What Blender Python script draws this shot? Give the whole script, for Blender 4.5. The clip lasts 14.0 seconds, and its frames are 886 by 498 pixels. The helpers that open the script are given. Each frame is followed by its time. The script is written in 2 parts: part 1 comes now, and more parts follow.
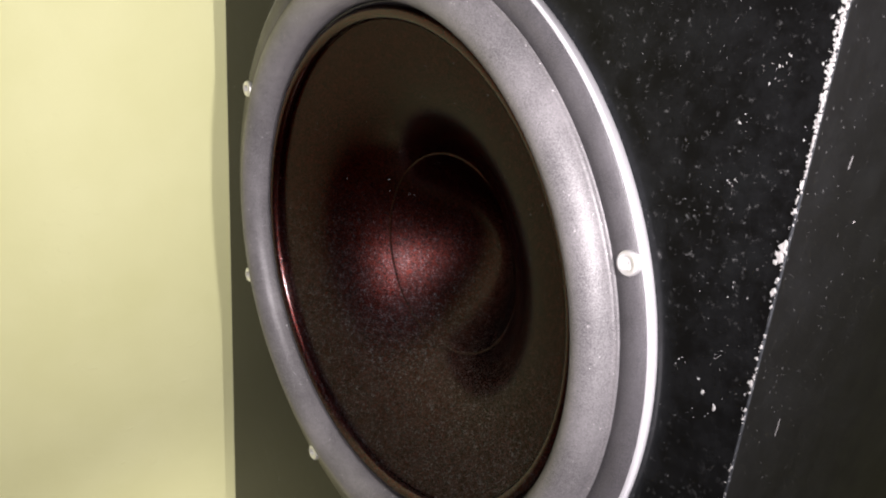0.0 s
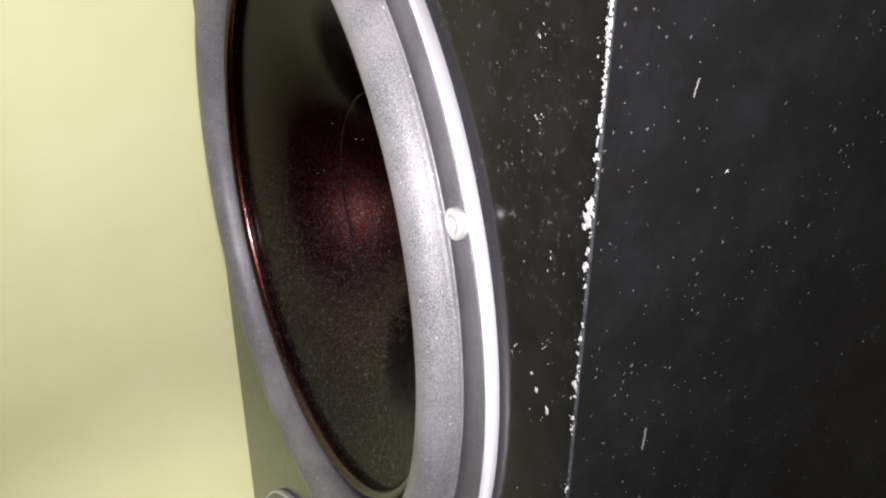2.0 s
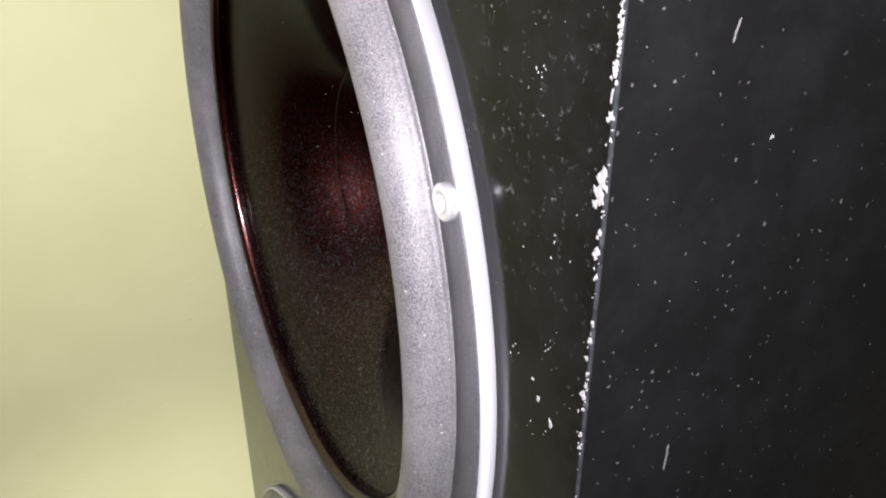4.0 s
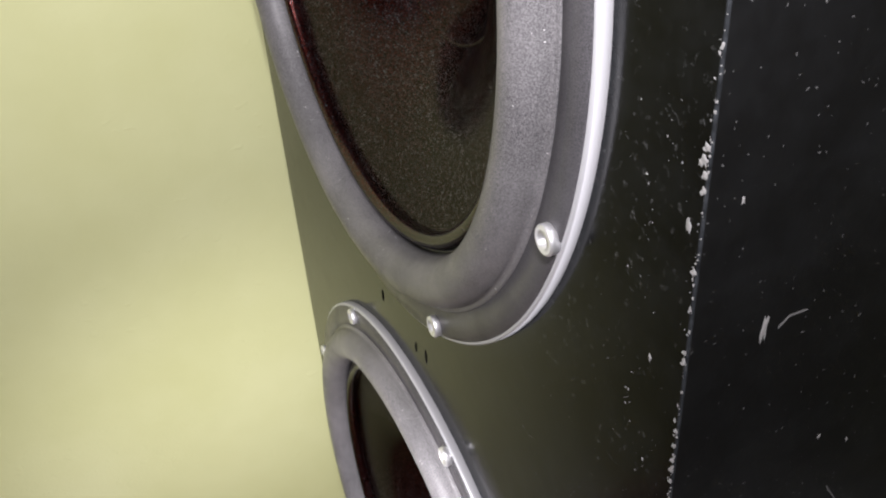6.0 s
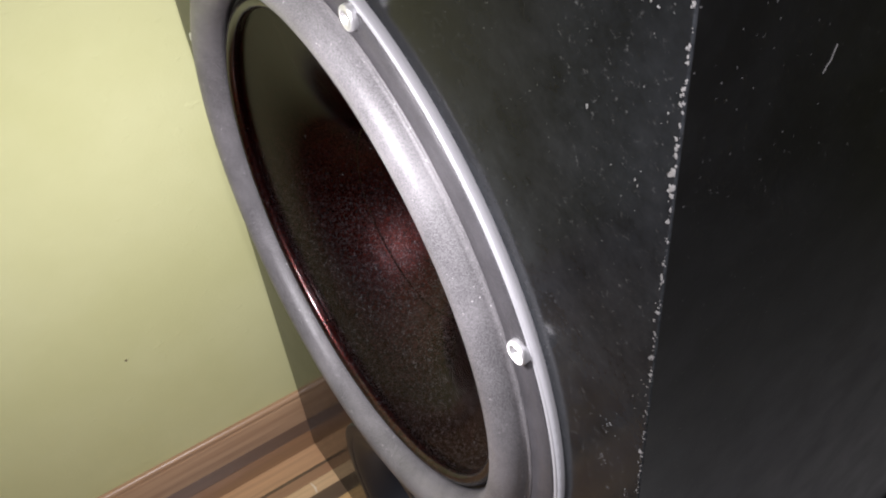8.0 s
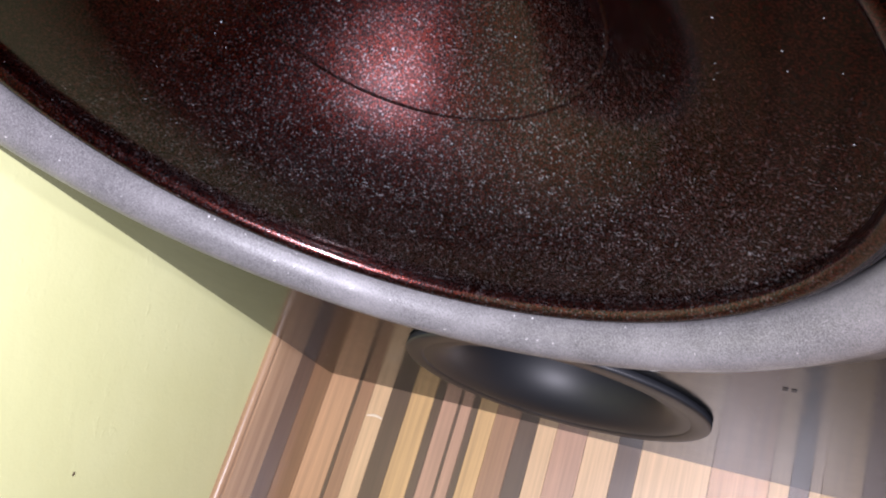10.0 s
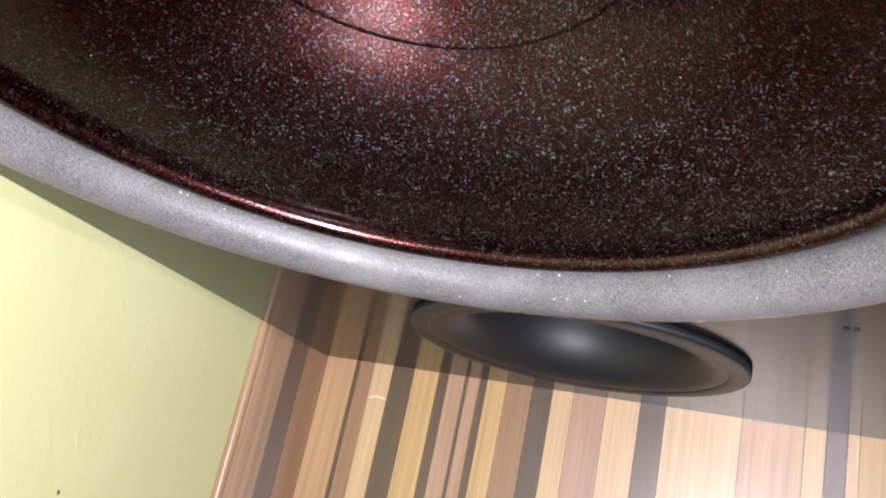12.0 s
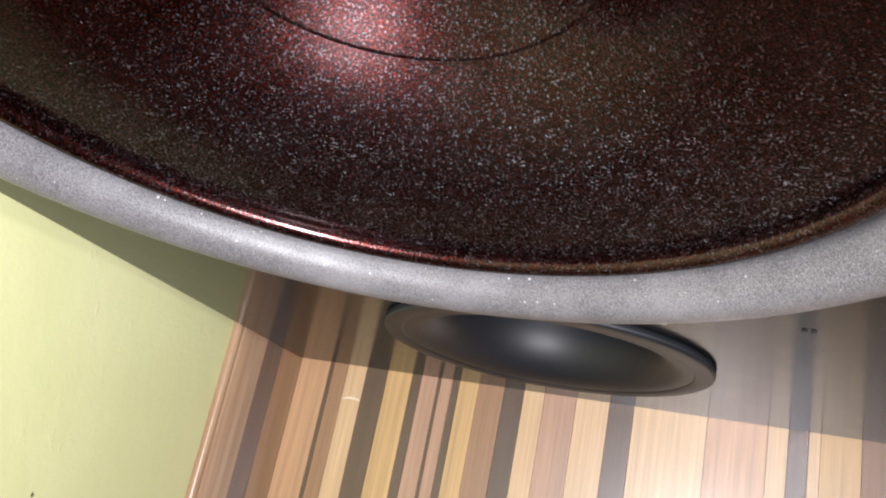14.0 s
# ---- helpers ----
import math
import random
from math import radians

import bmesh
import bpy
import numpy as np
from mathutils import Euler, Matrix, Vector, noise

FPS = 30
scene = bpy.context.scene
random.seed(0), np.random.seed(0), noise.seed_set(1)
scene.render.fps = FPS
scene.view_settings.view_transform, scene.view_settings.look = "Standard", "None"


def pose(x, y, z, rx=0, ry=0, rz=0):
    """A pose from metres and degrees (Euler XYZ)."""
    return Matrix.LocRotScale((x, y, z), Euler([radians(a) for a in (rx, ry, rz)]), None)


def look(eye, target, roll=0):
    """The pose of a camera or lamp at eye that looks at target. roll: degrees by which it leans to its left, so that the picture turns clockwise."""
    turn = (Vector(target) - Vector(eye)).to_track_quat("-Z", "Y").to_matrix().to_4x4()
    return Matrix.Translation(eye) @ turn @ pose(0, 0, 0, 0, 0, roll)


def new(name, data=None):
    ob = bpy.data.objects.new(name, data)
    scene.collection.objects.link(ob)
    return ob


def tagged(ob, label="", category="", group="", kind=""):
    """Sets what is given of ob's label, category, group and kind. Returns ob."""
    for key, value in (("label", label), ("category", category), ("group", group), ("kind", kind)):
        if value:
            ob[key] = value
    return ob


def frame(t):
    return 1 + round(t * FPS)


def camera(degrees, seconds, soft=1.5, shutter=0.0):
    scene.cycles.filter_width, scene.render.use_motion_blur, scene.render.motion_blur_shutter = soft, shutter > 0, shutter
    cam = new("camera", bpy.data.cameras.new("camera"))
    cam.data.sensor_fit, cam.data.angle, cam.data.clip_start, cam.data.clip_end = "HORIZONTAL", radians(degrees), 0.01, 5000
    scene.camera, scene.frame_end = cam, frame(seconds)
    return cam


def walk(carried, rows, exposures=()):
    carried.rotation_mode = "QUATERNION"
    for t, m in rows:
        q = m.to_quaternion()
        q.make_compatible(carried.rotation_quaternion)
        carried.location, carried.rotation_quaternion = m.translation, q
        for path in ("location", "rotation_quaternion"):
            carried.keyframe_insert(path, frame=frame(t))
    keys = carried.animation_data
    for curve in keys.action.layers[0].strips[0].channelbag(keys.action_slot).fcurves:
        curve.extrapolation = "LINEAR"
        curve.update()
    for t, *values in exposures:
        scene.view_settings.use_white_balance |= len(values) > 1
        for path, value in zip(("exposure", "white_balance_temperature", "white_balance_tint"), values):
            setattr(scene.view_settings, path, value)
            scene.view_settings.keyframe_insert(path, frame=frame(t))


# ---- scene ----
cam = camera(56.1, 14.0, soft=2.15)
PATH = [
    (0.0, pose(0.4747, -0.2149, 0.8560, 67.76, -4.45, 51.93)),
    (0.5, pose(0.4902, -0.1543, 0.8609, 65.02, -3.55, 58.20)),
    (0.7, pose(0.4952, -0.1427, 0.8582, 65.42, -2.82, 58.70)),
    (1.0, pose(0.4944, -0.1404, 0.8581, 64.26, -2.04, 59.61)),
    (1.5, pose(0.4951, -0.1155, 0.8434, 63.96, -1.63, 62.21)),
    (2.0, pose(0.4919, -0.1009, 0.8436, 63.62, -0.35, 62.15)),
    (2.5, pose(0.4771, -0.0950, 0.8360, 62.72, -0.42, 63.17)),
    (5.0, pose(0.4690, -0.0772, 0.8217, 62.60, 0.82, 63.85)),
    (5.2, pose(0.4700, -0.0783, 0.8162, 62.41, 1.04, 64.21)),
    (5.5, pose(0.4674, -0.0833, 0.7976, 61.13, 1.97, 64.69)),
    (5.7, pose(0.4668, -0.0893, 0.7793, 59.71, 3.16, 64.70)),
    (6.0, pose(0.4752, -0.1012, 0.7495, 58.07, 3.53, 64.57)),
    (6.1, pose(0.4757, -0.1024, 0.7350, 57.06, 4.23, 64.39)),
    (6.5, pose(0.4801, -0.1178, 0.6919, 53.28, 2.39, 65.22)),
    (6.9, pose(0.4825, -0.1142, 0.6648, 51.82, 2.54, 65.46)),
    (7.0, pose(0.4845, -0.1131, 0.6621, 51.31, 2.63, 65.05)),
    (7.5, pose(0.4879, -0.0945, 0.6397, 50.91, 2.96, 64.82)),
    (8.0, pose(0.4593, -0.1063, 0.5977, 48.94, 4.98, 56.28)),
    (8.1, pose(0.4474, -0.1136, 0.5974, 47.93, 5.65, 52.74)),
    (8.5, pose(0.4044, -0.1187, 0.5452, 43.96, 6.41, 47.43)),
    (8.8, pose(0.3824, -0.1137, 0.5256, 41.77, 8.02, 43.23)),
    (9.0, pose(0.3597, -0.1091, 0.5202, 37.57, 10.23, 36.89)),
    (9.2, pose(0.3322, -0.1017, 0.5172, 33.02, 13.40, 30.40)),
    (11.5, pose(0.2601, -0.0817, 0.4752, 22.19, 18.24, 12.65)),
    (12.0, pose(0.2572, -0.0822, 0.4734, 21.82, 18.05, 12.34)),
    (12.5, pose(0.2571, -0.0823, 0.4734, 21.47, 18.16, 12.38)),
    (13.0, pose(0.2570, -0.0823, 0.4734, 21.18, 18.27, 12.42)),
    (13.5, pose(0.2570, -0.0823, 0.4735, 21.43, 18.06, 12.35)),
    (14.0, pose(0.2595, -0.0833, 0.4799, 21.71, 16.31, 11.70)),
]
EXPOSURES = [(0.0, 0.28, 6500, 21), (2.5, 0.28, 6250, 21), (5.5, 0.24, 6150, 19), (6.0, 0.2, 6250, 17), (6.5, 0.08, 6850, 15), (7.5, 0.07, 6650, 16), (8.5, 0.68, 5850, 22), (9.0, 0.95, 5800, 25), (11.5, 1.2, 6000, 20), (14.0, 1.15, 6100, 16)]
walk(cam, PATH, EXPOSURES)

# ---- light: fixed lamps standing in for one white light carried with the camera, and a dim room ----
world = bpy.data.worlds.new("world")
scene.world = world
world.use_nodes = True
world.node_tree.nodes["Background"].inputs[0].default_value = (0.5, 0.47, 0.42, 1)
world.node_tree.nodes["Background"].inputs[1].default_value = 0.035


def torch(name, place, aim, watts, size, wide=124, blend=1.0, colour=(1.0, 0.975, 0.95)):
    data = bpy.data.lights.new(name, "SPOT")
    data.energy, data.shadow_soft_size, data.color = watts, size, colour
    data.spot_size, data.spot_blend = radians(wide), blend
    ob = new(name, data)
    ob.matrix_world = look(place, aim)
    return ob


torch("torch_upper", (0.505, -0.24, 0.835), (-0.03, -0.12, 0.73), 9.8, 0.008, 128)
torch("torch_near", (0.500, -0.100, 0.865), (0.28, 0.06, 0.78), 5.4, 0.008, 130)
# narrower stand-in, added to brighten the front board's right part
torch("torch_middle", (0.440, -0.130, 0.575), (0.352, 0.03, 0.42), 1.55, 0.008, 100)
torch("torch_lower", (0.268, -0.120, 0.515), (0.13, -0.02, 0.10), 5.0, 0.008, 140)


# ---- materials ----
CX, Z_UP, Z_LOW, Z_PORT = 0.1801, 0.6955, 0.3466, 0.113


def material(name, base, rough=0.5, metal=0.0, spec=0.5):
    m = bpy.data.materials.new(name)
    m.use_nodes = True
    b = m.node_tree.nodes["Principled BSDF"]
    b.inputs["Base Color"].default_value = (*base, 1)
    b.inputs["Roughness"].default_value = rough
    b.inputs["Metallic"].default_value = metal
    b.inputs["Specular IOR Level"].default_value = spec
    return m


class Nodes:
    """Short ways to add nodes to a material."""

    def __init__(self, m):
        self.tree = m.node_tree
        self.bsdf = self.tree.nodes["Principled BSDF"]
        self.coords = self.tree.nodes.new("ShaderNodeTexCoord").outputs["Object"]

    def add(self, kind, **values):
        n = self.tree.nodes.new(kind)
        for key, value in values.items():
            n.inputs[key.replace("_", " ")].default_value = value
        return n

    def link(self, a, b):
        self.tree.links.new(a, b)

    def scaled(self, sx, sy, sz):
        n = self.add("ShaderNodeMapping")
        n.inputs["Scale"].default_value = (sx, sy, sz)
        self.link(self.coords, n.inputs["Vector"])
        return n.outputs[0]

    def noise(self, scale, detail=3.0, rough=0.55, vector=None):
        n = self.add("ShaderNodeTexNoise", Scale=scale, Detail=detail, Roughness=rough)
        self.link(vector or self.coords, n.inputs["Vector"])
        return n.outputs["Fac"]

    def voronoi(self, scale, vector=None, output="Distance"):
        n = self.add("ShaderNodeTexVoronoi", Scale=scale)
        self.link(vector or self.coords, n.inputs["Vector"])
        return n.outputs[output]

    def ramp(self, value, *stops):
        n = self.add("ShaderNodeValToRGB")
        e = n.color_ramp.elements
        while len(e) < len(stops):
            e.new(0.5)
        for slot, (at, colour) in zip(e, stops):
            slot.position = at
            slot.color = (*colour, 1) if isinstance(colour, tuple) else (colour, colour, colour, 1)
        self.link(value, n.inputs[0])
        return n.outputs[0]

    def mix(self, fac, a, b, mode="MIX"):
        n = self.add("ShaderNodeMix")
        n.data_type, n.blend_type = "RGBA", mode
        for slot, v in ((0, fac), (6, a), (7, b)):
            if isinstance(v, (float, int)):
                n.inputs[slot].default_value = v
            elif isinstance(v, tuple):
                n.inputs[slot].default_value = (*v, 1)
            else:
                self.link(v, n.inputs[slot])
        return n.outputs[2]

    def math(self, op, a, b=0.0):
        n = self.add("ShaderNodeMath")
        n.operation = op
        for slot, v in ((0, a), (1, b)):
            if isinstance(v, (float, int)):
                n.inputs[slot].default_value = v
            else:
                self.link(v, n.inputs[slot])
        return n.outputs[0]

    def bump(self, height, strength, distance):
        n = self.add("ShaderNodeBump", Strength=strength, Distance=distance)
        self.link(height, n.inputs["Height"])
        last = self.bsdf.inputs["Normal"].links
        if last:
            self.link(last[0].from_socket, n.inputs["Normal"])
        self.link(n.outputs[0], self.bsdf.inputs["Normal"])

    def away(self, x, z):
        """Distance from an axis along y through (x, z)."""
        flat = self.add("ShaderNodeVectorMath")
        flat.operation = "MULTIPLY"
        flat.inputs[1].default_value = (1, 0, 1)
        self.link(self.coords, flat.inputs[0])
        far = self.add("ShaderNodeVectorMath")
        far.operation = "DISTANCE"
        far.inputs[1].default_value = (x, 0, z)
        self.link(flat.outputs[0], far.inputs[0])
        return far.outputs["Value"]

    def set(self, name, value):
        self.link(value, self.bsdf.inputs[name])


def wall_paint():
    m = material("green_wall_paint", (0.6, 0.6, 0.3), 0.75, spec=0.25)
    n = Nodes(m)
    n.set("Base Color", n.mix(n.ramp(n.noise(7, 4), (0.35, 0.0), (0.7, 1.0)), (0.58, 0.59, 0.30), (0.64, 0.65, 0.36)))
    n.bump(n.noise(1.0, 4, 0.6, n.scaled(60, 45, 70)), 0.2, 0.002)
    n.bump(n.noise(420, 3, 0.6), 0.25, 0.0005)
    nubs = n.math("MULTIPLY", n.ramp(n.noise(1.0, 2, 0.5, n.scaled(130, 90, 150)), (0.62, 0.0), (0.70, 1.0)), n.ramp(n.noise(14, 3), (0.45, 0.0), (0.6, 1.0)))
    n.bump(nubs, 0.16, 0.0012)
    return m


def black_paint(name, low, high, dusty, ground, halo=False):
    m = material(name, (0.002, 0.002, 0.002), low, spec=0.12)
    n = Nodes(m)
    warp = n.add("ShaderNodeVectorMath")
    wob = n.add("ShaderNodeTexNoise", Scale=700.0, Detail=2.0)
    n.link(n.coords, wob.inputs["Vector"])
    n.link(wob.outputs["Color"], warp.inputs[0])
    warp.operation = "MULTIPLY_ADD"
    warp.inputs[1].default_value = (0.0016, 0.0016, 0.0016)
    n.link(n.coords, warp.inputs[2])
    where = warp.outputs[0]
    sizes = n.ramp(n.voronoi(480, where, "Color"), (0.3, 0.0), (1.0, 0.24))
    dots = n.math("LESS_THAN", n.voronoi(480, where), sizes)
    places = n.ramp(n.noise(26, 5, 0.7), (0.30, 0.1), (0.54, 1.0))
    specks = n.math("MULTIPLY", n.math("MULTIPLY", dots, places), dusty)
    film = n.ramp(n.noise(55, 5, 0.7), (0.42, 0.0), (0.85, 0.07))
    lint_or_rim_glow = 0.0
    if halo:
        # each rim's reflection painted as a pale ring, and painted haze beside the lower woofer
        clumps = n.math("MULTIPLY", n.ramp(n.noise(330, 5, 0.8), (0.585, 0.0), (0.66, 1.0)), n.ramp(n.noise(24, 4, 0.7), (0.42, 0.0), (0.60, 1.0)))
        specks = n.math("MAXIMUM", specks, n.math("MULTIPLY", clumps, 0.35))
        for z in (Z_UP, Z_LOW):
            # mirror image of the silver rim, put into the paint's colour
            ring = n.ramp(n.away(CX, z), (0.1563, 0.05), (0.1569, 0.8), (0.1586, 0.55), (0.1602, 0.0))
            lint_or_rim_glow = n.math("MAXIMUM", lint_or_rim_glow, n.math("MULTIPLY", ring, n.ramp(n.noise(420, 4, 0.8), (0.3, 0.30), (0.75, 1.0))))
        # hazy light on the board, put into the film's colour
        patch = n.math("MULTIPLY", n.ramp(n.away(0.345, 0.455), (0.03, 1.0), (0.135, 0.0)), n.ramp(n.noise(45, 5, 0.75), (0.3, 0.06), (0.7, 0.30)))
        film = n.math("MAXIMUM", film, patch)
        # paint rubbed thin along the board's outer edge
        split = n.add("ShaderNodeSeparateXYZ")
        n.link(n.coords, split.inputs[0])
        rubbed = n.ramp(n.math("MULTIPLY", n.math("SUBTRACT", split.outputs["X"], 0.3670), 1000.0), (0.55, 0.0), (0.95, 1.0))
        film = n.math("MAXIMUM", film, n.math("MULTIPLY", rubbed, n.ramp(n.noise(190, 4, 0.7), (0.3, 0.05), (0.7, 0.45))))
    n.set("Base Color", n.mix(specks, n.mix(lint_or_rim_glow, n.mix(film, (ground,) * 3, (0.088, 0.096, 0.106)), (0.25, 0.28, 0.32)), (0.19, 0.19, 0.19)))
    rough = n.ramp(n.noise(60, 4), (0.3, low), (0.75, high))
    n.set("Roughness", n.mix(specks, rough, (0.7, 0.7, 0.7)))
    n.bump(n.noise(700, 2, 0.6), 0.06, 0.0004)
    n.bump(n.noise(110, 2), 0.05, 0.0010)
    return m


def grey_foam(name, low, high, lint_or_rim_glow):
    m = material(name, low, 0.55, spec=0.45)
    n = Nodes(m)
    grain = n.noise(2300, 2, 0.7)
    tone = n.mix(n.ramp(grain, (0.35, 0.0), (0.68, 1.0)), low, high)
    worn = n.mix(n.ramp(n.noise(28, 4, 0.65), (0.4, 0.0), (0.75, 0.35)), tone, tuple(1.5 * c for c in high))
    dots = n.math("LESS_THAN", n.voronoi(420), n.ramp(n.voronoi(420, output="Color"), (0.55, 0.0), (1.0, 0.17)))
    n.set("Base Color", n.mix(n.math("MULTIPLY", dots, lint_or_rim_glow), worn, (0.65, 0.64, 0.63)))
    n.set("Roughness", n.ramp(n.noise(70, 3), (0.3, 0.34), (0.7, 0.48)))
    n.bump(grain, 0.3, 0.0004)
    return m


def cone_paper(name="black_cone_red_glow", dust=1.0, rough=(0.34, 0.40), tone=1.0):
    """Black lacquered cone, clear-coated: red reflected light is put into its flake colour; dust settled on its lower
    half.
    """
    m = material(name, (0.02, 0.002, 0.002), 0.32, 1.0)
    n = Nodes(m)
    grain = n.noise(1500, 3, 0.8)
    # the red stands for a red glow mirrored in black lacquer
    base = n.mix(n.ramp(grain, (0.44, 0.0), (0.68, 1.0)), (0.0005, 0.0001, 0.0001), (0.078 * tone, 0.0072 * tone, 0.0020 * tone))
    split = n.add("ShaderNodeSeparateXYZ")
    n.link(n.coords, split.inputs[0])
    settled = n.ramp(n.math("MULTIPLY", n.math("SUBTRACT", split.outputs["Z"], 0.03), -5.0), (0.0, 0.05), (0.45, 1.0))
    flakes = n.ramp(n.noise(1400, 2, 0.6), (0.54, 0.0), (0.67, 1.0))
    patches = n.ramp(n.noise(300, 4, 0.75), (0.34, 0.15), (0.7, 1.0))
    dots = n.math("LESS_THAN", n.voronoi(420), n.ramp(n.voronoi(420, output="Color"), (0.6, 0.0), (1.0, 0.14)))
    specks = n.math("MAXIMUM", n.math("MULTIPLY", n.math("MAXIMUM", n.math("MULTIPLY", flakes, patches), n.ramp(n.noise(60, 3), (0.3, 0.03), (0.7, 0.09))), settled), dots)
    specks = n.math("MULTIPLY", specks, dust)
    n.set("Base Color", n.mix(specks, base, (0.150, 0.158, 0.172)))
    n.set("Metallic", n.ramp(specks, (0.0, 1.0), (1.0, 0.0)))
    n.set("Roughness", n.ramp(n.noise(40, 3), (0.3, rough[0]), (0.7, rough[1])))
    n.bump(grain, 0.30 * dust, 0.0004)
    n.bsdf.inputs["Specular Tint"].default_value = (0.03, 0.01, 0.01, 1)
    n.bsdf.inputs["Coat Weight"].default_value = 0.24
    n.bsdf.inputs["Coat Roughness"].default_value = 0.17
    return m


def strip_wood():
    """Laminate strips; each object's colour carries its shade."""
    m = material("striped_laminate", (0.4, 0.3, 0.2), 0.3, spec=0.9)
    n = Nodes(m)
    shade = n.add("ShaderNodeObjectInfo")
    grain = n.noise(1.0, 5, 0.65, n.scaled(260, 7, 40))
    fine = n.noise(1.0, 3, 0.6, n.scaled(900, 14, 40))
    dark = n.mix(1.0, shade.outputs["Color"], n.ramp(grain, (0.3, 0.72), (0.7, 1.08)), "MULTIPLY")
    n.set("Base Color", n.mix(0.35, dark, n.mix(1.0, dark, n.ramp(fine, (0.35, 0.7), (0.6, 1.08)), "MULTIPLY")))
    n.set("Roughness", n.ramp(n.noise(30, 3), (0.3, 0.36), (0.7, 0.44)))
    n.bump(fine, 0.05, 0.0003)
    n.bsdf.inputs["Coat Weight"].default_value = 0.8
    n.bsdf.inputs["Coat Roughness"].default_value = 0.38
    return m


def skirting_wood():
    m = material("red_brown_wood", (0.32, 0.15, 0.09), 0.33)
    n = Nodes(m)
    grain = n.noise(1.0, 5, 0.6, n.scaled(160, 6, 160))
    n.set("Base Color", n.mix(n.ramp(grain, (0.3, 0.0), (0.7, 1.0)), (0.36, 0.22, 0.125), (0.54, 0.36, 0.215)))
    return m


WALL = wall_paint()
BLACK = black_paint("black_gloss_paint", 0.11, 0.19, 0.8, 0.0024, True)
SATIN = black_paint("black_satin_paint", 0.30, 0.40, 0.45, 0.0068)
SATIN.node_tree.nodes["Principled BSDF"].inputs["Specular IOR Level"].default_value = 0.34
SURROUND = grey_foam("grey_rubber_surround", (0.036, 0.036, 0.037), (0.176, 0.168, 0.174), 0.7)
GASKET = grey_foam("dark_grey_gasket", (0.016, 0.0155, 0.0165), (0.094, 0.090, 0.097), 1.0)
CONE = cone_paper()
LIP = cone_paper("black_lacquer_red_glow", 0.7, (0.27, 0.31), 1.7)
LIP.node_tree.nodes["Principled BSDF"].inputs["Coat Weight"].default_value = 0.7
SILVER = material("bright_silver_rim", (0.48, 0.48, 0.50), 0.42, 0.25)
STEEL = material("bright_steel", (0.85, 0.85, 0.86), 0.42, 0.8)
GLUE = material("black_rubber", (0.012, 0.011, 0.012), 0.45)
PLASTIC = material("black_matt_plastic", (0.009, 0.010, 0.013), 0.50)
STRIP = strip_wood()
SKIRTING = skirting_wood()
PLASTER = material("dim_plaster", (0.35, 0.34, 0.31), 0.9)
JOINT = material("dark_joint", (0.04, 0.025, 0.015), 0.7)
WHITE = material("white_plastic", (0.8, 0.8, 0.8), 0.35)
KNOB = material("dull_grey_plastic", (0.16, 0.16, 0.165), 0.55)
CHIP = material("bare_board_chip", (0.24, 0.235, 0.23), 0.6)
SCUFF = material("pale_scuff", (0.085, 0.083, 0.082), 0.7)
SMEAR = material("dried_smear", (0.72, 0.62, 0.48), 0.5)
SMUDGE = material("brown_smudge", (0.10, 0.07, 0.035), 0.8)


# ---- building helpers ----
def mesh_of(name, bm, mat, smooth=True):
    me = bpy.data.meshes.new(name)
    bmesh.ops.recalc_face_normals(bm, faces=bm.faces)
    bm.to_mesh(me)
    bm.free()
    me.materials.append(mat)
    if smooth:
        me.polygons.foreach_set("use_smooth", [True] * len(me.polygons))
    return me


def part(name, bm, mat, parent=None, label="", smooth=True):
    ob = new(name, mesh_of(name, bm, mat, smooth))
    ob.parent = parent
    if label:
        tagged(ob, label)
    return ob


def box(x0, x1, y0, y1, z0, z1, bevel=0.0, segments=2):
    bm = bmesh.new()
    bmesh.ops.create_cube(bm, size=1.0)
    for v in bm.verts:
        v.co = Vector(((x0 + x1) / 2 + v.co.x * (x1 - x0), (y0 + y1) / 2 + v.co.y * (y1 - y0), (z0 + z1) / 2 + v.co.z * (z1 - z0)))
    if bevel:
        bmesh.ops.bevel(bm, geom=bm.edges[:], offset=bevel, segments=segments, affect="EDGES", profile=0.5)
    return bm


def lathe(profile, steps=128, closed=False):
    """Turns (radius, y) points about the y axis; y grows into the cabinet."""
    bm = bmesh.new()
    rings = []
    for r, y in profile:
        if r < 1e-6:
            rings.append([bm.verts.new((0, y, 0))])
        else:
            rings.append([bm.verts.new((r * math.sin(2 * math.pi * i / steps), y, r * math.cos(2 * math.pi * i / steps))) for i in range(steps)])
    pairs = list(zip(rings, rings[1:])) + ([(rings[-1], rings[0])] if closed else [])
    for a, b in pairs:
        for i in range(steps):
            j = (i + 1) % steps
            if len(a) == 1:
                bm.faces.new((a[0], b[j], b[i]))
            elif len(b) == 1:
                bm.faces.new((a[i], a[j], b[0]))
            else:
                bm.faces.new((a[i], a[j], b[j], b[i]))
    return bm


def arc(cx, cy, rx, ry, a0, a1, n):
    return [(cx + rx * math.cos(radians(a0 + (a1 - a0) * i / n)), cy + ry * math.sin(radians(a0 + (a1 - a0) * i / n))) for i in range(n + 1)]


def empty(name, x, y, z):
    ob = new(name)
    ob.location = (x, y, z)
    return ob


# ---- the room ----
WALL_X = -0.0313
BACK_Y = 0.50
XR, YF, ZC = 2.6, -2.4, 2.5


def structure(name, bm, mat, label, category):
    return tagged(part(name, bm, mat, None, smooth=False), label, category, "", "structure")


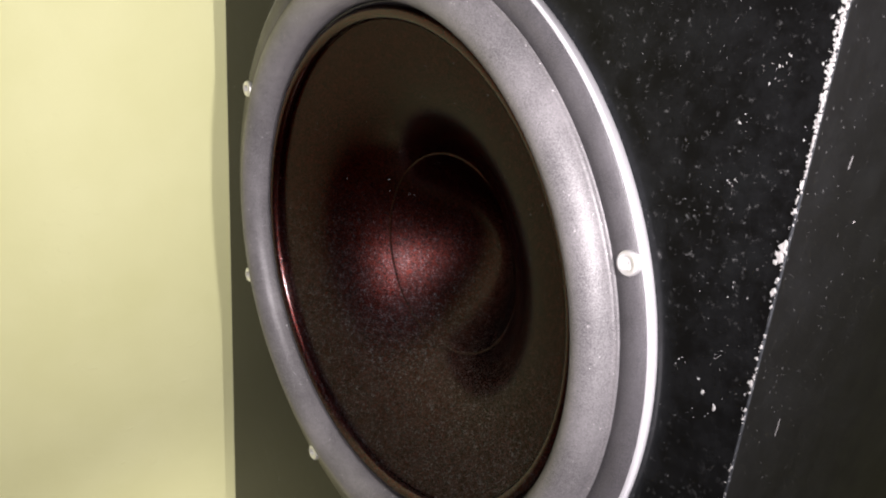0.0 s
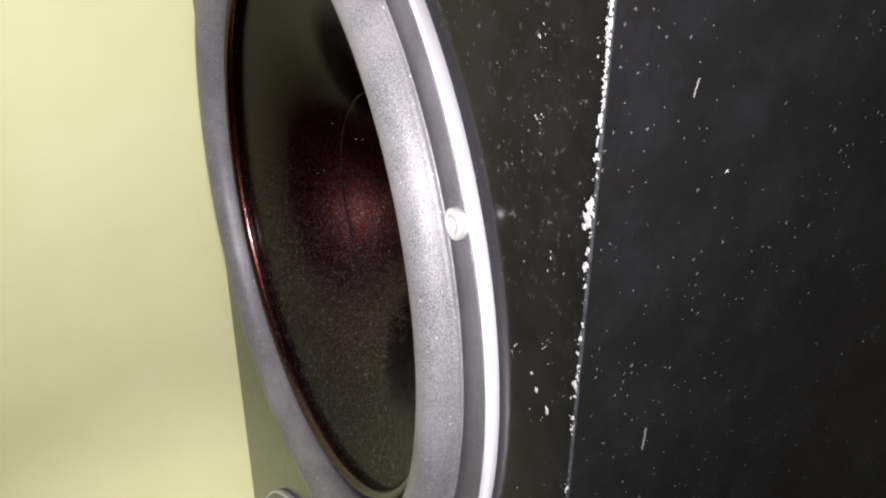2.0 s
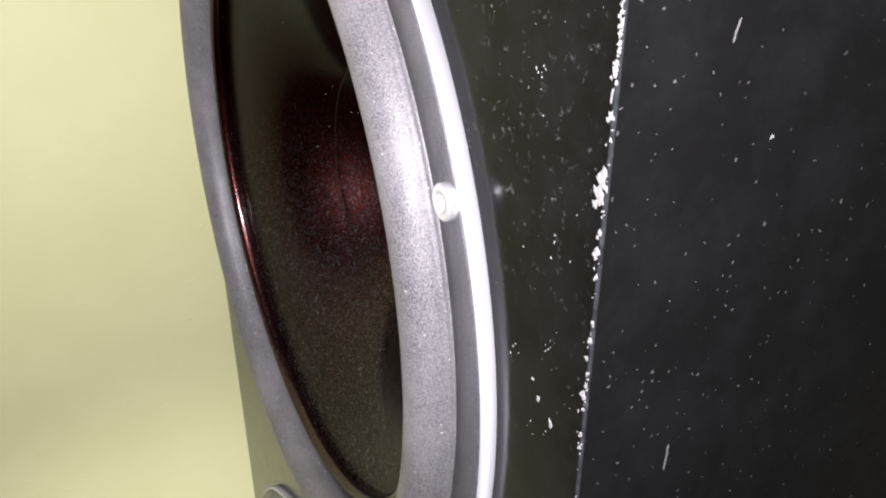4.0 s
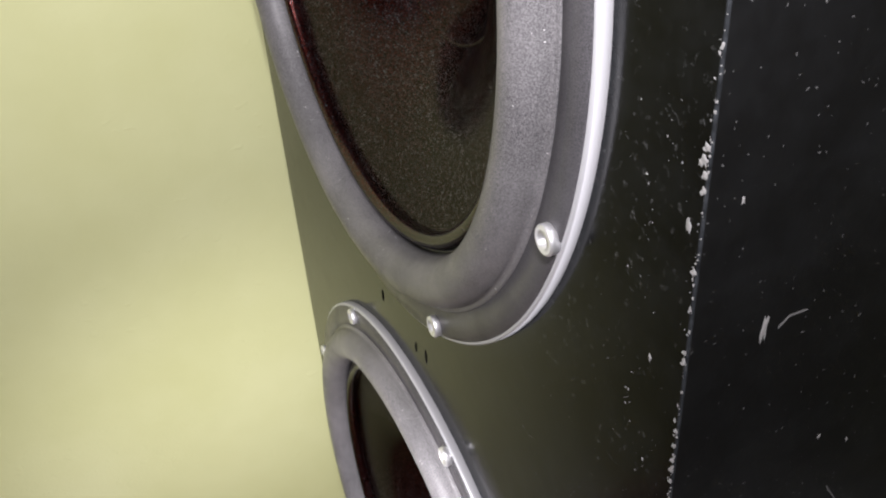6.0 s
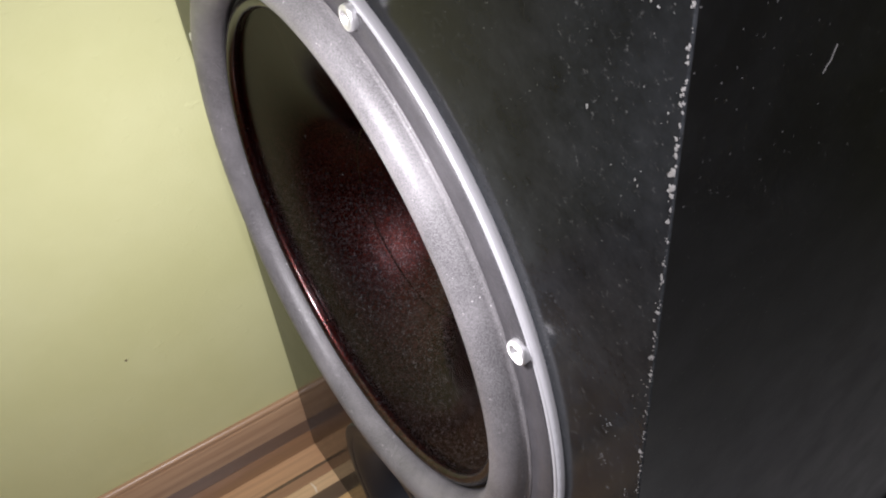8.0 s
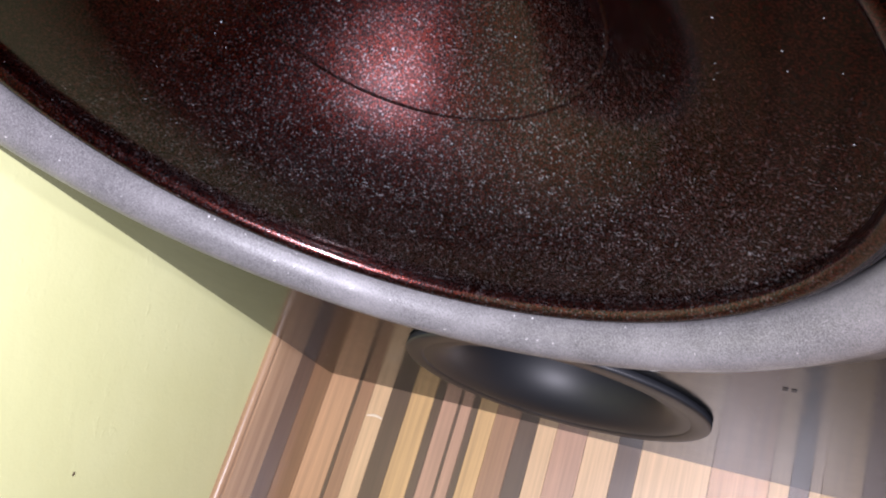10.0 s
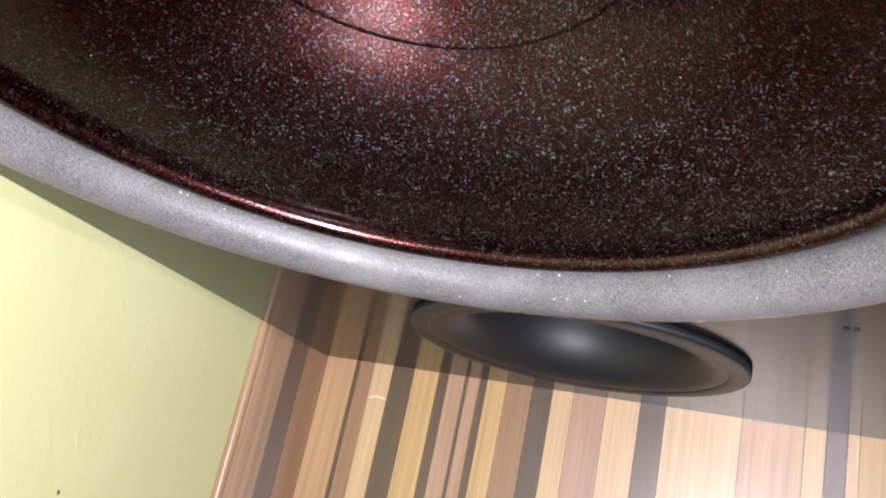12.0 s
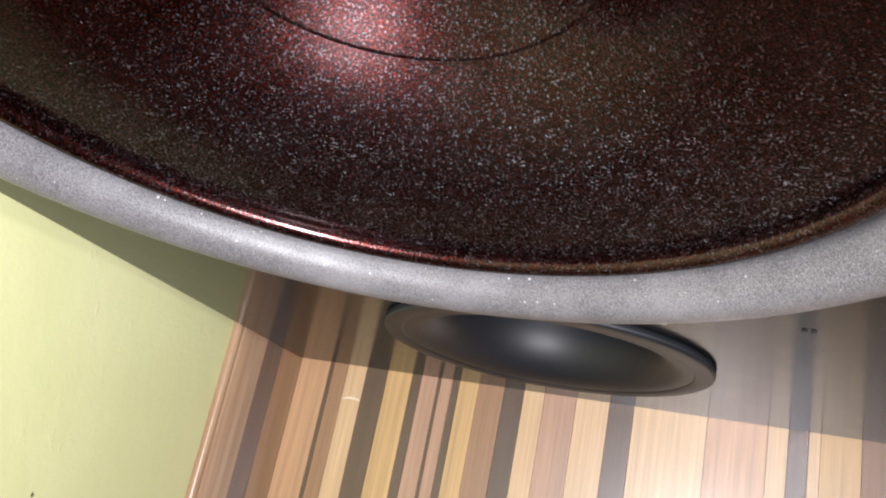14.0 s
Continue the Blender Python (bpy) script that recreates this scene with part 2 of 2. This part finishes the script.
structure("wall_west", box(WALL_X - 0.12, WALL_X, YF - 0.1, BACK_Y + 0.1, -0.1, ZC), WALL, "pale yellow-green painted plaster wall beside the speaker", "wall")
structure("wall_north", box(WALL_X, XR, BACK_Y, BACK_Y + 0.1, -0.1, ZC), WALL, "pale green painted wall behind the speaker", "wall")
structure("wall_east", box(XR, XR + 0.1, YF - 0.1, BACK_Y + 0.1, -0.1, ZC), PLASTER, "plain dim plaster wall across the room", "wall")
structure("wall_south", box(WALL_X, XR, YF - 0.1, YF, -0.1, ZC), PLASTER, "plain dim plaster wall behind the camera", "wall")
structure("ceiling", box(WALL_X - 0.12, XR + 0.1, YF - 0.1, BACK_Y + 0.1, ZC, ZC + 0.1), PLASTER, "plain plaster ceiling of the room", "ceiling")
floor = structure("floor", box(WALL_X, XR, YF, BACK_Y, -0.1, -0.004), JOINT, "striped brown and tan wood laminate floor", "floor")


def skirting():
    """A small moulded skirting with a rounded top, along the wall."""
    prof = [(0, 0), (0.0054, 0), (0.0048, 0.0290), (0.0044, 0.0305)] + arc(0.0018, 0.0332, 0.0032, 0.0032, -20, 120, 12) + [(0, 0.0362)]
    bm = bmesh.new()
    ends = [[bm.verts.new((WALL_X + x, y, z)) for x, z in prof] for y in (YF, BACK_Y)]
    k = len(prof)
    for i in range(k):
        bm.faces.new((ends[0][i], ends[0][(i + 1) % k], ends[1][(i + 1) % k], ends[1][i]))
    bm.faces.new(ends[0])
    bm.faces.new(ends[1][::-1])
    return structure("baseboard", bm, SKIRTING, "tan-brown wooden baseboard with a rounded top edge", "baseboard")


skirting()

# ---- the loudspeaker ----
WIDTH, DEPTH, HEIGHT = 0.3683, 0.42, 0.98
speaker = tagged(empty("speaker_cabinet", 0, 0, 0), "tall glossy black speaker cabinet with chipped edges on the floor", "speaker")


EDGE = 0.0006


def baffle():
    """The front board: a sheet with three round holes, rounded along its rim."""
    bm = bmesh.new()
    e = EDGE

    def zone(z0, z1, cx=None, cz=None, r=None):
        if r is None:
            bm.faces.new([bm.verts.new((x, 0, z)) for x, z in ((e, z0), (WIDTH - e, z0), (WIDTH - e, z1), (e, z1))])
            return
        turns = {2 * math.pi * i / 96 for i in range(96)}
        turns |= {math.atan2(z - cz, x - cx) % (2 * math.pi) for x in (e, WIDTH - e) for z in (z0, z1)}
        inner, outer, deep = [], [], []
        for a in sorted(turns):
            c, s_ = math.cos(a), math.sin(a)
            reach = min(((WIDTH - e - cx) if c > 0 else (e - cx)) / c if abs(c) > 1e-9 else 9, ((z1 - cz) if s_ > 0 else (z0 - cz)) / s_ if abs(s_) > 1e-9 else 9)
            inner.append(bm.verts.new((cx + r * c, 0, cz + r * s_)))
            deep.append(bm.verts.new((cx + r * c, 0.02, cz + r * s_)))
            outer.append(bm.verts.new((cx + reach * c, 0, cz + reach * s_)))
        for i in range(len(inner)):
            j = (i + 1) % len(inner)
            bm.faces.new((inner[i], inner[j], outer[j], outer[i]))
            bm.faces.new((inner[i], deep[i], deep[j], inner[j]))

    zone(e, 0.190, 0.1822, Z_PORT, 0.069)
    zone(0.190, 0.521, CX, Z_LOW, 0.142)
    zone(0.521, 0.870, CX, Z_UP, 0.142)
    zone(0.870, HEIGHT - e)
    rings = []
    for inset, y in [(e - x, y) for x, y in [(e * math.sin(radians(t)), e - e * math.cos(radians(t))) for t in (0, 22, 45, 68, 90)]]:
        rings.append([bm.verts.new(p) for p in ((inset, y, inset), (WIDTH - inset, y, inset), (WIDTH - inset, y, HEIGHT - inset), (inset, y, HEIGHT - inset))])
    for p, q in zip(rings, rings[1:]):
        for i in range(4):
            bm.faces.new((p[i], p[(i + 1) % 4], q[(i + 1) % 4], q[i]))
    bmesh.ops.remove_doubles(bm, verts=bm.verts, dist=1e-6)
    return part("front_panel", bm, BLACK, speaker, "glossy black front board with dust and scuffs", smooth=False)


def cabinet():
    baffle()
    t = 0.019
    y = EDGE
    part("side_panel", box(0, t, y, DEPTH, 0, HEIGHT), SATIN, speaker, smooth=False)
    part("side_panel", box(WIDTH - t, WIDTH, y, DEPTH, 0, HEIGHT), SATIN, speaker, "black side board with long pale scratches", smooth=False)
    part("top_panel", box(t, WIDTH - t, y, DEPTH, HEIGHT - t, HEIGHT), SATIN, speaker, smooth=False)
    part("bottom_panel", box(t, WIDTH - t, y, DEPTH, 0, t), SATIN, speaker, smooth=False)
    part("back_panel", box(t, WIDTH - t, DEPTH - t, DEPTH, t, HEIGHT - t), SATIN, speaker, smooth=False)
cabinet()


def screw(parent, angle):
    """A socket cap screw on the flange."""
    x, z = 0.151 * math.sin(radians(angle)), 0.151 * math.cos(radians(angle))
    prof = [(0.0022, -0.0050), (0.0022, -0.0068), (0.0036, -0.0068)] + arc(0.0036, -0.0060, 0.0008, 0.0008, -90, 0, 4) + [(0.0044, -0.0036), (0.0030, -0.0036)]
    bm = lathe([(0.0, -0.0050)] + prof, 24)
    bmesh.ops.translate(bm, verts=bm.verts, vec=(x, 0, z))
    return part("screw", bm, STEEL, parent, "shiny steel socket screw")


def woofer(z, label):
    w = tagged(empty("woofer", CX, 0, z), label, "woofer", "woofers of the cabinet")
    rim = [(0.1405, 0.002), (0.156, 0.002), (0.156, -0.0030)] + arc(0.1552, -0.0030, 0.0008, 0.0008, 0, -90, 4) + [(0.1405, -0.0038)]
    part("rim", lathe(rim, 160, True), SILVER, w, "bright silver metal rim")
    part("gasket", lathe([(0.1405, -0.0030), (0.1546, -0.0030), (0.1548, -0.0037), (0.1545, -0.0043), (0.1405, -0.0043)], 160, True), GASKET, w, "dark grey speckled gasket ring")
    roll = [(0.1436, -0.0042), (0.1434, -0.0047), (0.1424, -0.0049)] + arc(0.1326, -0.0036, 0.0094, 0.0096, -8, -180, 22) + [(0.1226, 0.0005), (0.1242, 0.0005), (0.1430, -0.0030)]
    part("surround", lathe(roll, 160, True), SURROUND, w, "light grey rubber half-roll surround")
    part("glue_ring", lathe([(0.1228, 0.0000), (0.1218, 0.0024), (0.1200, 0.0045), (0.1160, 0.0055), (0.1160, 0.0085), (0.1232, 0.0050)], 160, True), GLUE, w, "black glue ring")
    part("cone_edge", lathe(arc(0.1180, 0.0006, 0.0033, 0.0033, 0, -180, 14) + [(0.1152, 0.0040), (0.1206, 0.0040)], 160, True), LIP, w, "glossy black rolled cone edge with red reflected light in its colour")
    cone = [(0.1160, 0.0026)] + [(0.1148 - 0.0633 * k / 20, 0.0030 + 0.0130 * k / 20 + 0.0195 * (k / 20) ** 3.6) for k in range(21)]
    part("cone", lathe(cone, 160), CONE, w, "glossy black cone speckled with dust, red reflected light in its colour")
    cap = [(0.0520, 0.0357), (0.0512, 0.0347), (0.0504, 0.0355)] + [(0.0504 * k / 18, 0.0355 + 0.0335 * (1 - (k / 18) ** 2)) for k in range(17, -1, -1)]
    part("dust_cap", lathe(cap, 96), CONE, w, "black dished dust cap with red reflected light in its colour")
    for i in range(8):
        screw(w, 22.5 + 45 * i)
    return w


woofer(Z_UP, "round black woofer with grey surround, upper one on the cabinet")
woofer(Z_LOW, "round black woofer with grey surround above the bass port")


def bass_port():
    p = tagged(empty("bass_port", 0.1822, 0, Z_PORT), "round black plastic flared bass port set near the floor", "bass port")
    ring = [(0.0660, 0.0010), (0.0743, 0.0010), (0.0743, -0.0022)] + arc(0.0730, -0.0022, 0.0013, 0.0013, 0, -90, 4) + [(0.0660, -0.0034), (0.0654, -0.0030)]
    part("ring", lathe(ring, 96, True), PLASTIC, p, "flat black outer ring")
    part("flare", lathe([(0.0655, -0.0029)] + arc(0.0640, 0.0221, -0.019, -0.025, 90, 0, 14) + [(0.0450, 0.030)], 96), PLASTIC, p, "smooth black flared mouth")
    part("tube", lathe([(0.0450, 0.030), (0.0450, 0.14), (0.0, 0.14)], 64), PLASTIC, p)
    return p


bass_port()

# ---- the striped floor, strip by strip ----
TAN, PALE, YELLOW, PINK, MID, BROWN, DARK = (0.50, 0.285, 0.150), (0.64, 0.425, 0.235), (0.56, 0.35, 0.15), (0.44, 0.255, 0.165), (0.32, 0.17, 0.09), (0.22, 0.11, 0.05), (0.095, 0.052, 0.031)
STRIPS = [(-0.0268, DARK), (-0.0137, BROWN), (0.0020, TAN), (0.0228, DARK), (0.0255, MID), (0.0355, PALE), (0.0484, DARK), (0.0627, YELLOW), (0.0791, DARK), (0.0853, PINK),
          (0.0960, DARK), (0.0980, PINK), (0.1055, DARK), (0.1100, YELLOW), (0.1222, MID), (0.1380, DARK), (0.1500, PALE), (0.1623, PINK), (0.1811, PALE), (0.2000, DARK),
          (0.2138, PALE), (0.2534, TAN), (0.2845, PALE), (0.2947, DARK), (0.3047, PALE), (0.3104, YELLOW), (0.3300, BROWN), (0.3450, TAN)]


def floor_strips():
    pick = random.Random(4)
    edges = list(STRIPS)
    x, shades = 0.368, (DARK, PALE, YELLOW, MID, TAN, PINK, BROWN)
    while x < 1.1:
        edges.append((x, pick.choice(shades)))
        x += pick.uniform(0.010, 0.026)
    for (x0, shade), (x1, _) in zip(edges, edges[1:]):
        bm = box(x0 + 0.00012, x1 - 0.00012, YF, BACK_Y, -0.0045, 0.0)
        ob = part("strip", bm, STRIP, floor, smooth=False)
        ob.color = (*shade, 1)
    rest = part("floor_rest", box(1.1, XR, YF, BACK_Y, -0.0045, 0.0), STRIP, floor, smooth=False)
    rest.color = (*TAN, 1)


floor_strips()

# ---- a white case beside the cabinet ----
case = tagged(empty("white_case", 0, 0, 0), "low white plastic case with black front panel beside the cabinet", "case")
part("shell", box(0.3692, 0.60, 0.056, 0.40, 0.0, 0.203, 0.003), WHITE, case)
part("front_panel", box(0.3720, 0.594, 0.051, 0.058, 0.176, 0.196, 0.0015), PLASTIC, case, "black front panel")
knob = lathe([(0.0, -0.004), (0.0050, -0.004), (0.0060, -0.003), (0.0062, 0.0)], 32)
bmesh.ops.translate(knob, verts=knob.verts, vec=(0.3805, 0.051, 0.186))
part("knob", knob, KNOB, case, "dull grey round knob")
part("foot_bar", box(0.3700, 0.59, 0.044, 0.058, 0.163, 0.174, 0.002), WHITE, case, "white ledge")

# ---- wear: chips along the cabinet's edge, scratches, drips and a wall mark ----
front = bpy.data.objects["front_panel"]
side = bpy.data.objects["side_panel.001"]
wear = random.Random(11)


def chip(x, z, w, h, parent, axis="y"):
    """A small flake of bare board, ragged in outline; axis y lies on the front, x on the side."""
    bm = bmesh.new()
    k = 11
    rim, mid = [], []
    for i in range(k):
        a = 2 * math.pi * i / k
        f = wear.uniform(0.35, 1.25)
        rim.append((w * f * math.cos(a), 0.0, h * f * math.sin(a)))
        mid.append((0.6 * w * f * math.cos(a), wear.uniform(-0.00025, -0.0001), 0.6 * h * f * math.sin(a)))
    outer = [bm.verts.new(p) for p in rim]
    inner = [bm.verts.new(p) for p in mid]
    top = bm.verts.new((0, -0.0002, 0))
    for i in range(k):
        j = (i + 1) % k
        bm.faces.new((outer[i], outer[j], inner[j], inner[i]))
        bm.faces.new((inner[i], inner[j], top))
    for v in bm.verts:
        if axis == "y":
            v.co = Vector((min(x + v.co.x, WIDTH - 0.0002), v.co.y - 0.00005, z + v.co.z))
            if v.co.x > WIDTH - EDGE:
                v.co.y += (v.co.x - WIDTH + EDGE) * 0.7
        else:
            v.co = Vector((WIDTH - v.co.y + 0.00005, x + v.co.x, z + v.co.z))
    return part("chip", bm, CHIP, parent, smooth=False)


def scratch(points, width, parent):
    """A thin pale groove edge on the side board through (y, z) points."""
    bm = bmesh.new()
    rows = []
    for i, (y, z) in enumerate(points):
        p, q = points[max(i - 1, 0)], points[min(i + 1, len(points) - 1)]
        d = Vector((q[0] - p[0], q[1] - p[1])).normalized()
        w = width * (0.15 if i in (0, len(points) - 1) else wear.uniform(0.7, 1.1))
        rows.append([bm.verts.new((WIDTH + up, y - d.y * o, z + d.x * o)) for o, up in ((-w, 0.00003), (0, 0.00025), (w, 0.00003))])
    for a, b in zip(rows, rows[1:]):
        for i in range(2):
            bm.faces.new((a[i], a[i + 1], b[i + 1], b[i]))
    return part("scratch", bm, SCUFF, parent, smooth=False)


def between(points, n):
    out = []
    for (a, b), (c, d) in zip(points, points[1:]):
        out += [(a + (c - a) * i / n + wear.uniform(-1, 1) * 0.0001, b + (d - b) * i / n) for i in range(n)]
    return out + [points[-1]]


def flakes(spots, parent):
    """Many tiny ragged chips in the paint of the front board, as one mesh."""
    bm = bmesh.new()
    for x, z, w, h in spots:
        k = 7
        rim = []
        for i in range(k):
            a = 2 * math.pi * i / k
            f = wear.uniform(0.35, 1.3)
            px = min(x + w * f * math.cos(a), WIDTH - 0.0001)
            rim.append(bm.verts.new((px, -0.00004 + max(0.0, px - WIDTH + EDGE) * 0.7, z + h * f * math.sin(a))))
        top = bm.verts.new((min(x, WIDTH - 0.0003), -0.00022, z))
        for i in range(k):
            bm.faces.new((rim[i], rim[(i + 1) % k], top))
    return tagged(part("chipped_paint", bm, CHIP, parent, smooth=False), "pale chips in the black paint", "", "", "stuff")


spots = []
for i in range(420):
    f = wear.random()
    size = wear.uniform(0.00012, 0.00055) * (0.7 + 0.6 * f)
    spots.append((WIDTH - 0.0002 - abs(wear.gauss(0, 0.0013)) * (0.2 + 0.8 * f), 0.7960 + 0.0560 * f, size, size * wear.uniform(0.8, 1.6)))
for i in range(330):
    size = abs(wear.gauss(0, 0.00022)) + 0.00008
    spots.append((WIDTH - 0.0001 - abs(wear.gauss(0, 0.0006)), wear.uniform(0.33, 0.80), size, size * wear.uniform(0.8, 2.0)))
for i in range(70):
    x, z = WIDTH - 0.0150 + wear.gauss(0, 0.0075), 0.34 + 0.50 * wear.random()
    for k in range(wear.choice((1, 1, 2, 3, 7))):
        size = abs(wear.gauss(0, 0.00014)) + 0.00006
        spots.append((x + wear.gauss(0, 0.0011), z + wear.gauss(0, 0.0022), size, size * wear.uniform(0.7, 2.0)))
flakes([p for p in spots if p[0] < WIDTH and (p[0] - CX) ** 2 + (p[1] - Z_UP) ** 2 > 0.159 ** 2 and (p[0] - CX) ** 2 + (p[1] - Z_LOW) ** 2 > 0.159 ** 2], front)
for z, size in ((0.7936, 0.0013), (0.7950, 0.0010), (0.7865, 0.0013), (0.7745, 0.0026), (0.7720, 0.0024), (0.7762, 0.0018), (0.7655, 0.0011), (0.7621, 0.0015), (0.7570, 0.0008), (0.7438, 0.0008),
                (0.7312, 0.0015), (0.7280, 0.0008), (0.7218, 0.0009), (0.7186, 0.0008), (0.7001, 0.0006), (0.6809, 0.0016), (0.6782, 0.0022), (0.6753, 0.0013), (0.6722, 0.0012), (0.6532, 0.0013),
                (0.6438, 0.0009), (0.6324, 0.0012), (0.6296, 0.0012), (0.6093, 0.0010), (0.6047, 0.0011), (0.5999, 0.0011), (0.5966, 0.0012), (0.5927, 0.0010), (0.5747, 0.0012), (0.5648, 0.0009),
                (0.5576, 0.0007), (0.5387, 0.0009), (0.5361, 0.0012), (0.5322, 0.0009), (0.5241, 0.0009), (0.5210, 0.0007), (0.5155, 0.0009), (0.5028, 0.0008), (0.4963, 0.0016), (0.4925, 0.0014),
                (0.4837, 0.0010), (0.4567, 0.0009), (0.4410, 0.0013), (0.4346, 0.0009), (0.4020, 0.0012), (0.3600, 0.0012), (0.3100, 0.0012), (0.2700, 0.0014)):
    chip(WIDTH - size * 0.6, z, size * 0.6, size * 0.8, front)
    chip(WIDTH - size * 1.1, z - size * wear.uniform(0.2, 0.9), size * 0.35, size * 0.4, front)
for x, z, w, h in ((0.3544, 0.5330, 0.0004, 0.0007), (0.3546, 0.5352, 0.0003, 0.0006), (0.3578, 0.5296, 0.0004, 0.0004), (0.3597, 0.5290, 0.0004, 0.0003), (0.3591, 0.5379, 0.0004, 0.0004), (0.3607, 0.5373, 0.0004, 0.0004), (0.3646, 0.6630, 0.0008, 0.0022), (0.3564, 0.6233, 0.0007, 0.0014), (0.3558, 0.5376, 0.0008, 0.0006), (0.3598, 0.5379, 0.0004, 0.0005), (0.3612, 0.5374, 0.0004, 0.0006),
                   (0.3624, 0.5368, 0.0005, 0.0006), (0.3535, 0.5328, 0.0004, 0.0006), (0.3554, 0.5292, 0.0003, 0.0005), (0.3652, 0.5372, 0.0009, 0.0007), (0.3525, 0.7200, 0.0007, 0.0009), (0.3575, 0.7170, 0.0008, 0.0013), (0.3500, 0.7235, 0.0006, 0.0005)):
    chip(x, z, w, h, front)
for y, z, w, h in ((0.0219, 0.6313, 0.0011, 0.0056), (0.0606, 0.5781, 0.0005, 0.0010), (0.0490, 0.5849, 0.0006, 0.0009), (0.0098, 0.6677, 0.0006, 0.0013), (0.0363, 0.7774, 0.0006, 0.0008), (0.0320, 0.5391, 0.0006, 0.0012)):
    chip(y, z, w, h, side, "x")
for line, width in (([(0.0238, 0.5707), (0.0193, 0.5597), (0.0138, 0.5453)], 0.00045), ([(0.0283, 0.5679), (0.0264, 0.566), (0.0245, 0.5640)], 0.0003), ([(0.0572, 0.5619), (0.0635, 0.5518), (0.0698, 0.5379)], 0.0004),
                    ([(0.0448, 0.5089), (0.0440, 0.5058), (0.0420, 0.5030)], 0.0003), ([(0.0260, 0.6296), (0.0288, 0.6319), (0.0345, 0.6318)], 0.0005), ([(0.0240, 0.7998), (0.0234, 0.7975), (0.0230, 0.7958)], 0.00022),
                    ([(0.0229, 0.7110), (0.0230, 0.7080), (0.0227, 0.7040)], 0.00035)):
    scratch(between(line, 5), width, side)


def drip(x, z, h):
    """A small raised run in the paint."""
    bm = bmesh.new()
    bmesh.ops.create_uvsphere(bm, u_segments=12, v_segments=8, radius=1.0)
    for v in bm.verts:
        v.co = Vector((x + v.co.x * 0.0007, v.co.y * 0.0006, z + v.co.z * h))
    return part("paint_drip", bm, BLACK, front)


def smear(name, points, width, mat, parent, label):
    """A thin flat deposit along (x, y, z) points, fading in width to both ends, lying on a level or upright board."""
    bm = bmesh.new()
    rows = []
    for i, p in enumerate(points):
        w = width * (0.25 + 0.75 * math.sin(math.pi * (i + 0.3) / (len(points) - 0.4)))
        flat = Vector((0, w, 0)) if parent is floor else Vector((0, 0, w))
        up = Vector((0, 0, 0.0004)) if parent is floor else Vector((0, -0.0004, 0))
        rows.append([bm.verts.new(Vector(p) - flat), bm.verts.new(Vector(p) + up), bm.verts.new(Vector(p) + flat)])
    for a, b in zip(rows, rows[1:]):
        for i in range(2):
            bm.faces.new((a[i], a[i + 1], b[i + 1], b[i]))
    return part(name, bm, mat, parent, label)


smear("smear", [(0.0365 + 0.0120 * i / 8, -0.0215 + 0.0012 * math.sin(math.pi * i / 8), 0.0002) for i in range(9)], 0.0008, SMEAR, floor, "pale dried smear on the laminate")
for x0, x1 in ((0.2822, 0.2843), (0.2852, 0.2872)):
    smear("mark", [(x0 + (x1 - x0) * i / 5, -0.0002, 0.1917 + 0.0004 * i / 5) for i in range(6)], 0.0004, GLUE, front, "small dark dent in the paint")
drip(0.1627, 0.5227, 0.0035)
drip(0.2011, 0.5180, 0.0030)
drip(0.2123, 0.5204, 0.0040)

mark = bmesh.new()
bmesh.ops.create_icosphere(mark, subdivisions=2, radius=1.0)
for v in mark.verts:
    v.co = Vector((WALL_X + v.co.x * 0.0003, -0.1068 + v.co.y * 0.0011 * (1 + 0.3 * v.co.z), 0.1555 + v.co.z * 0.0010))
part("mark", mark, SMUDGE, bpy.data.objects["wall_west"], "small brown mark on the paint")
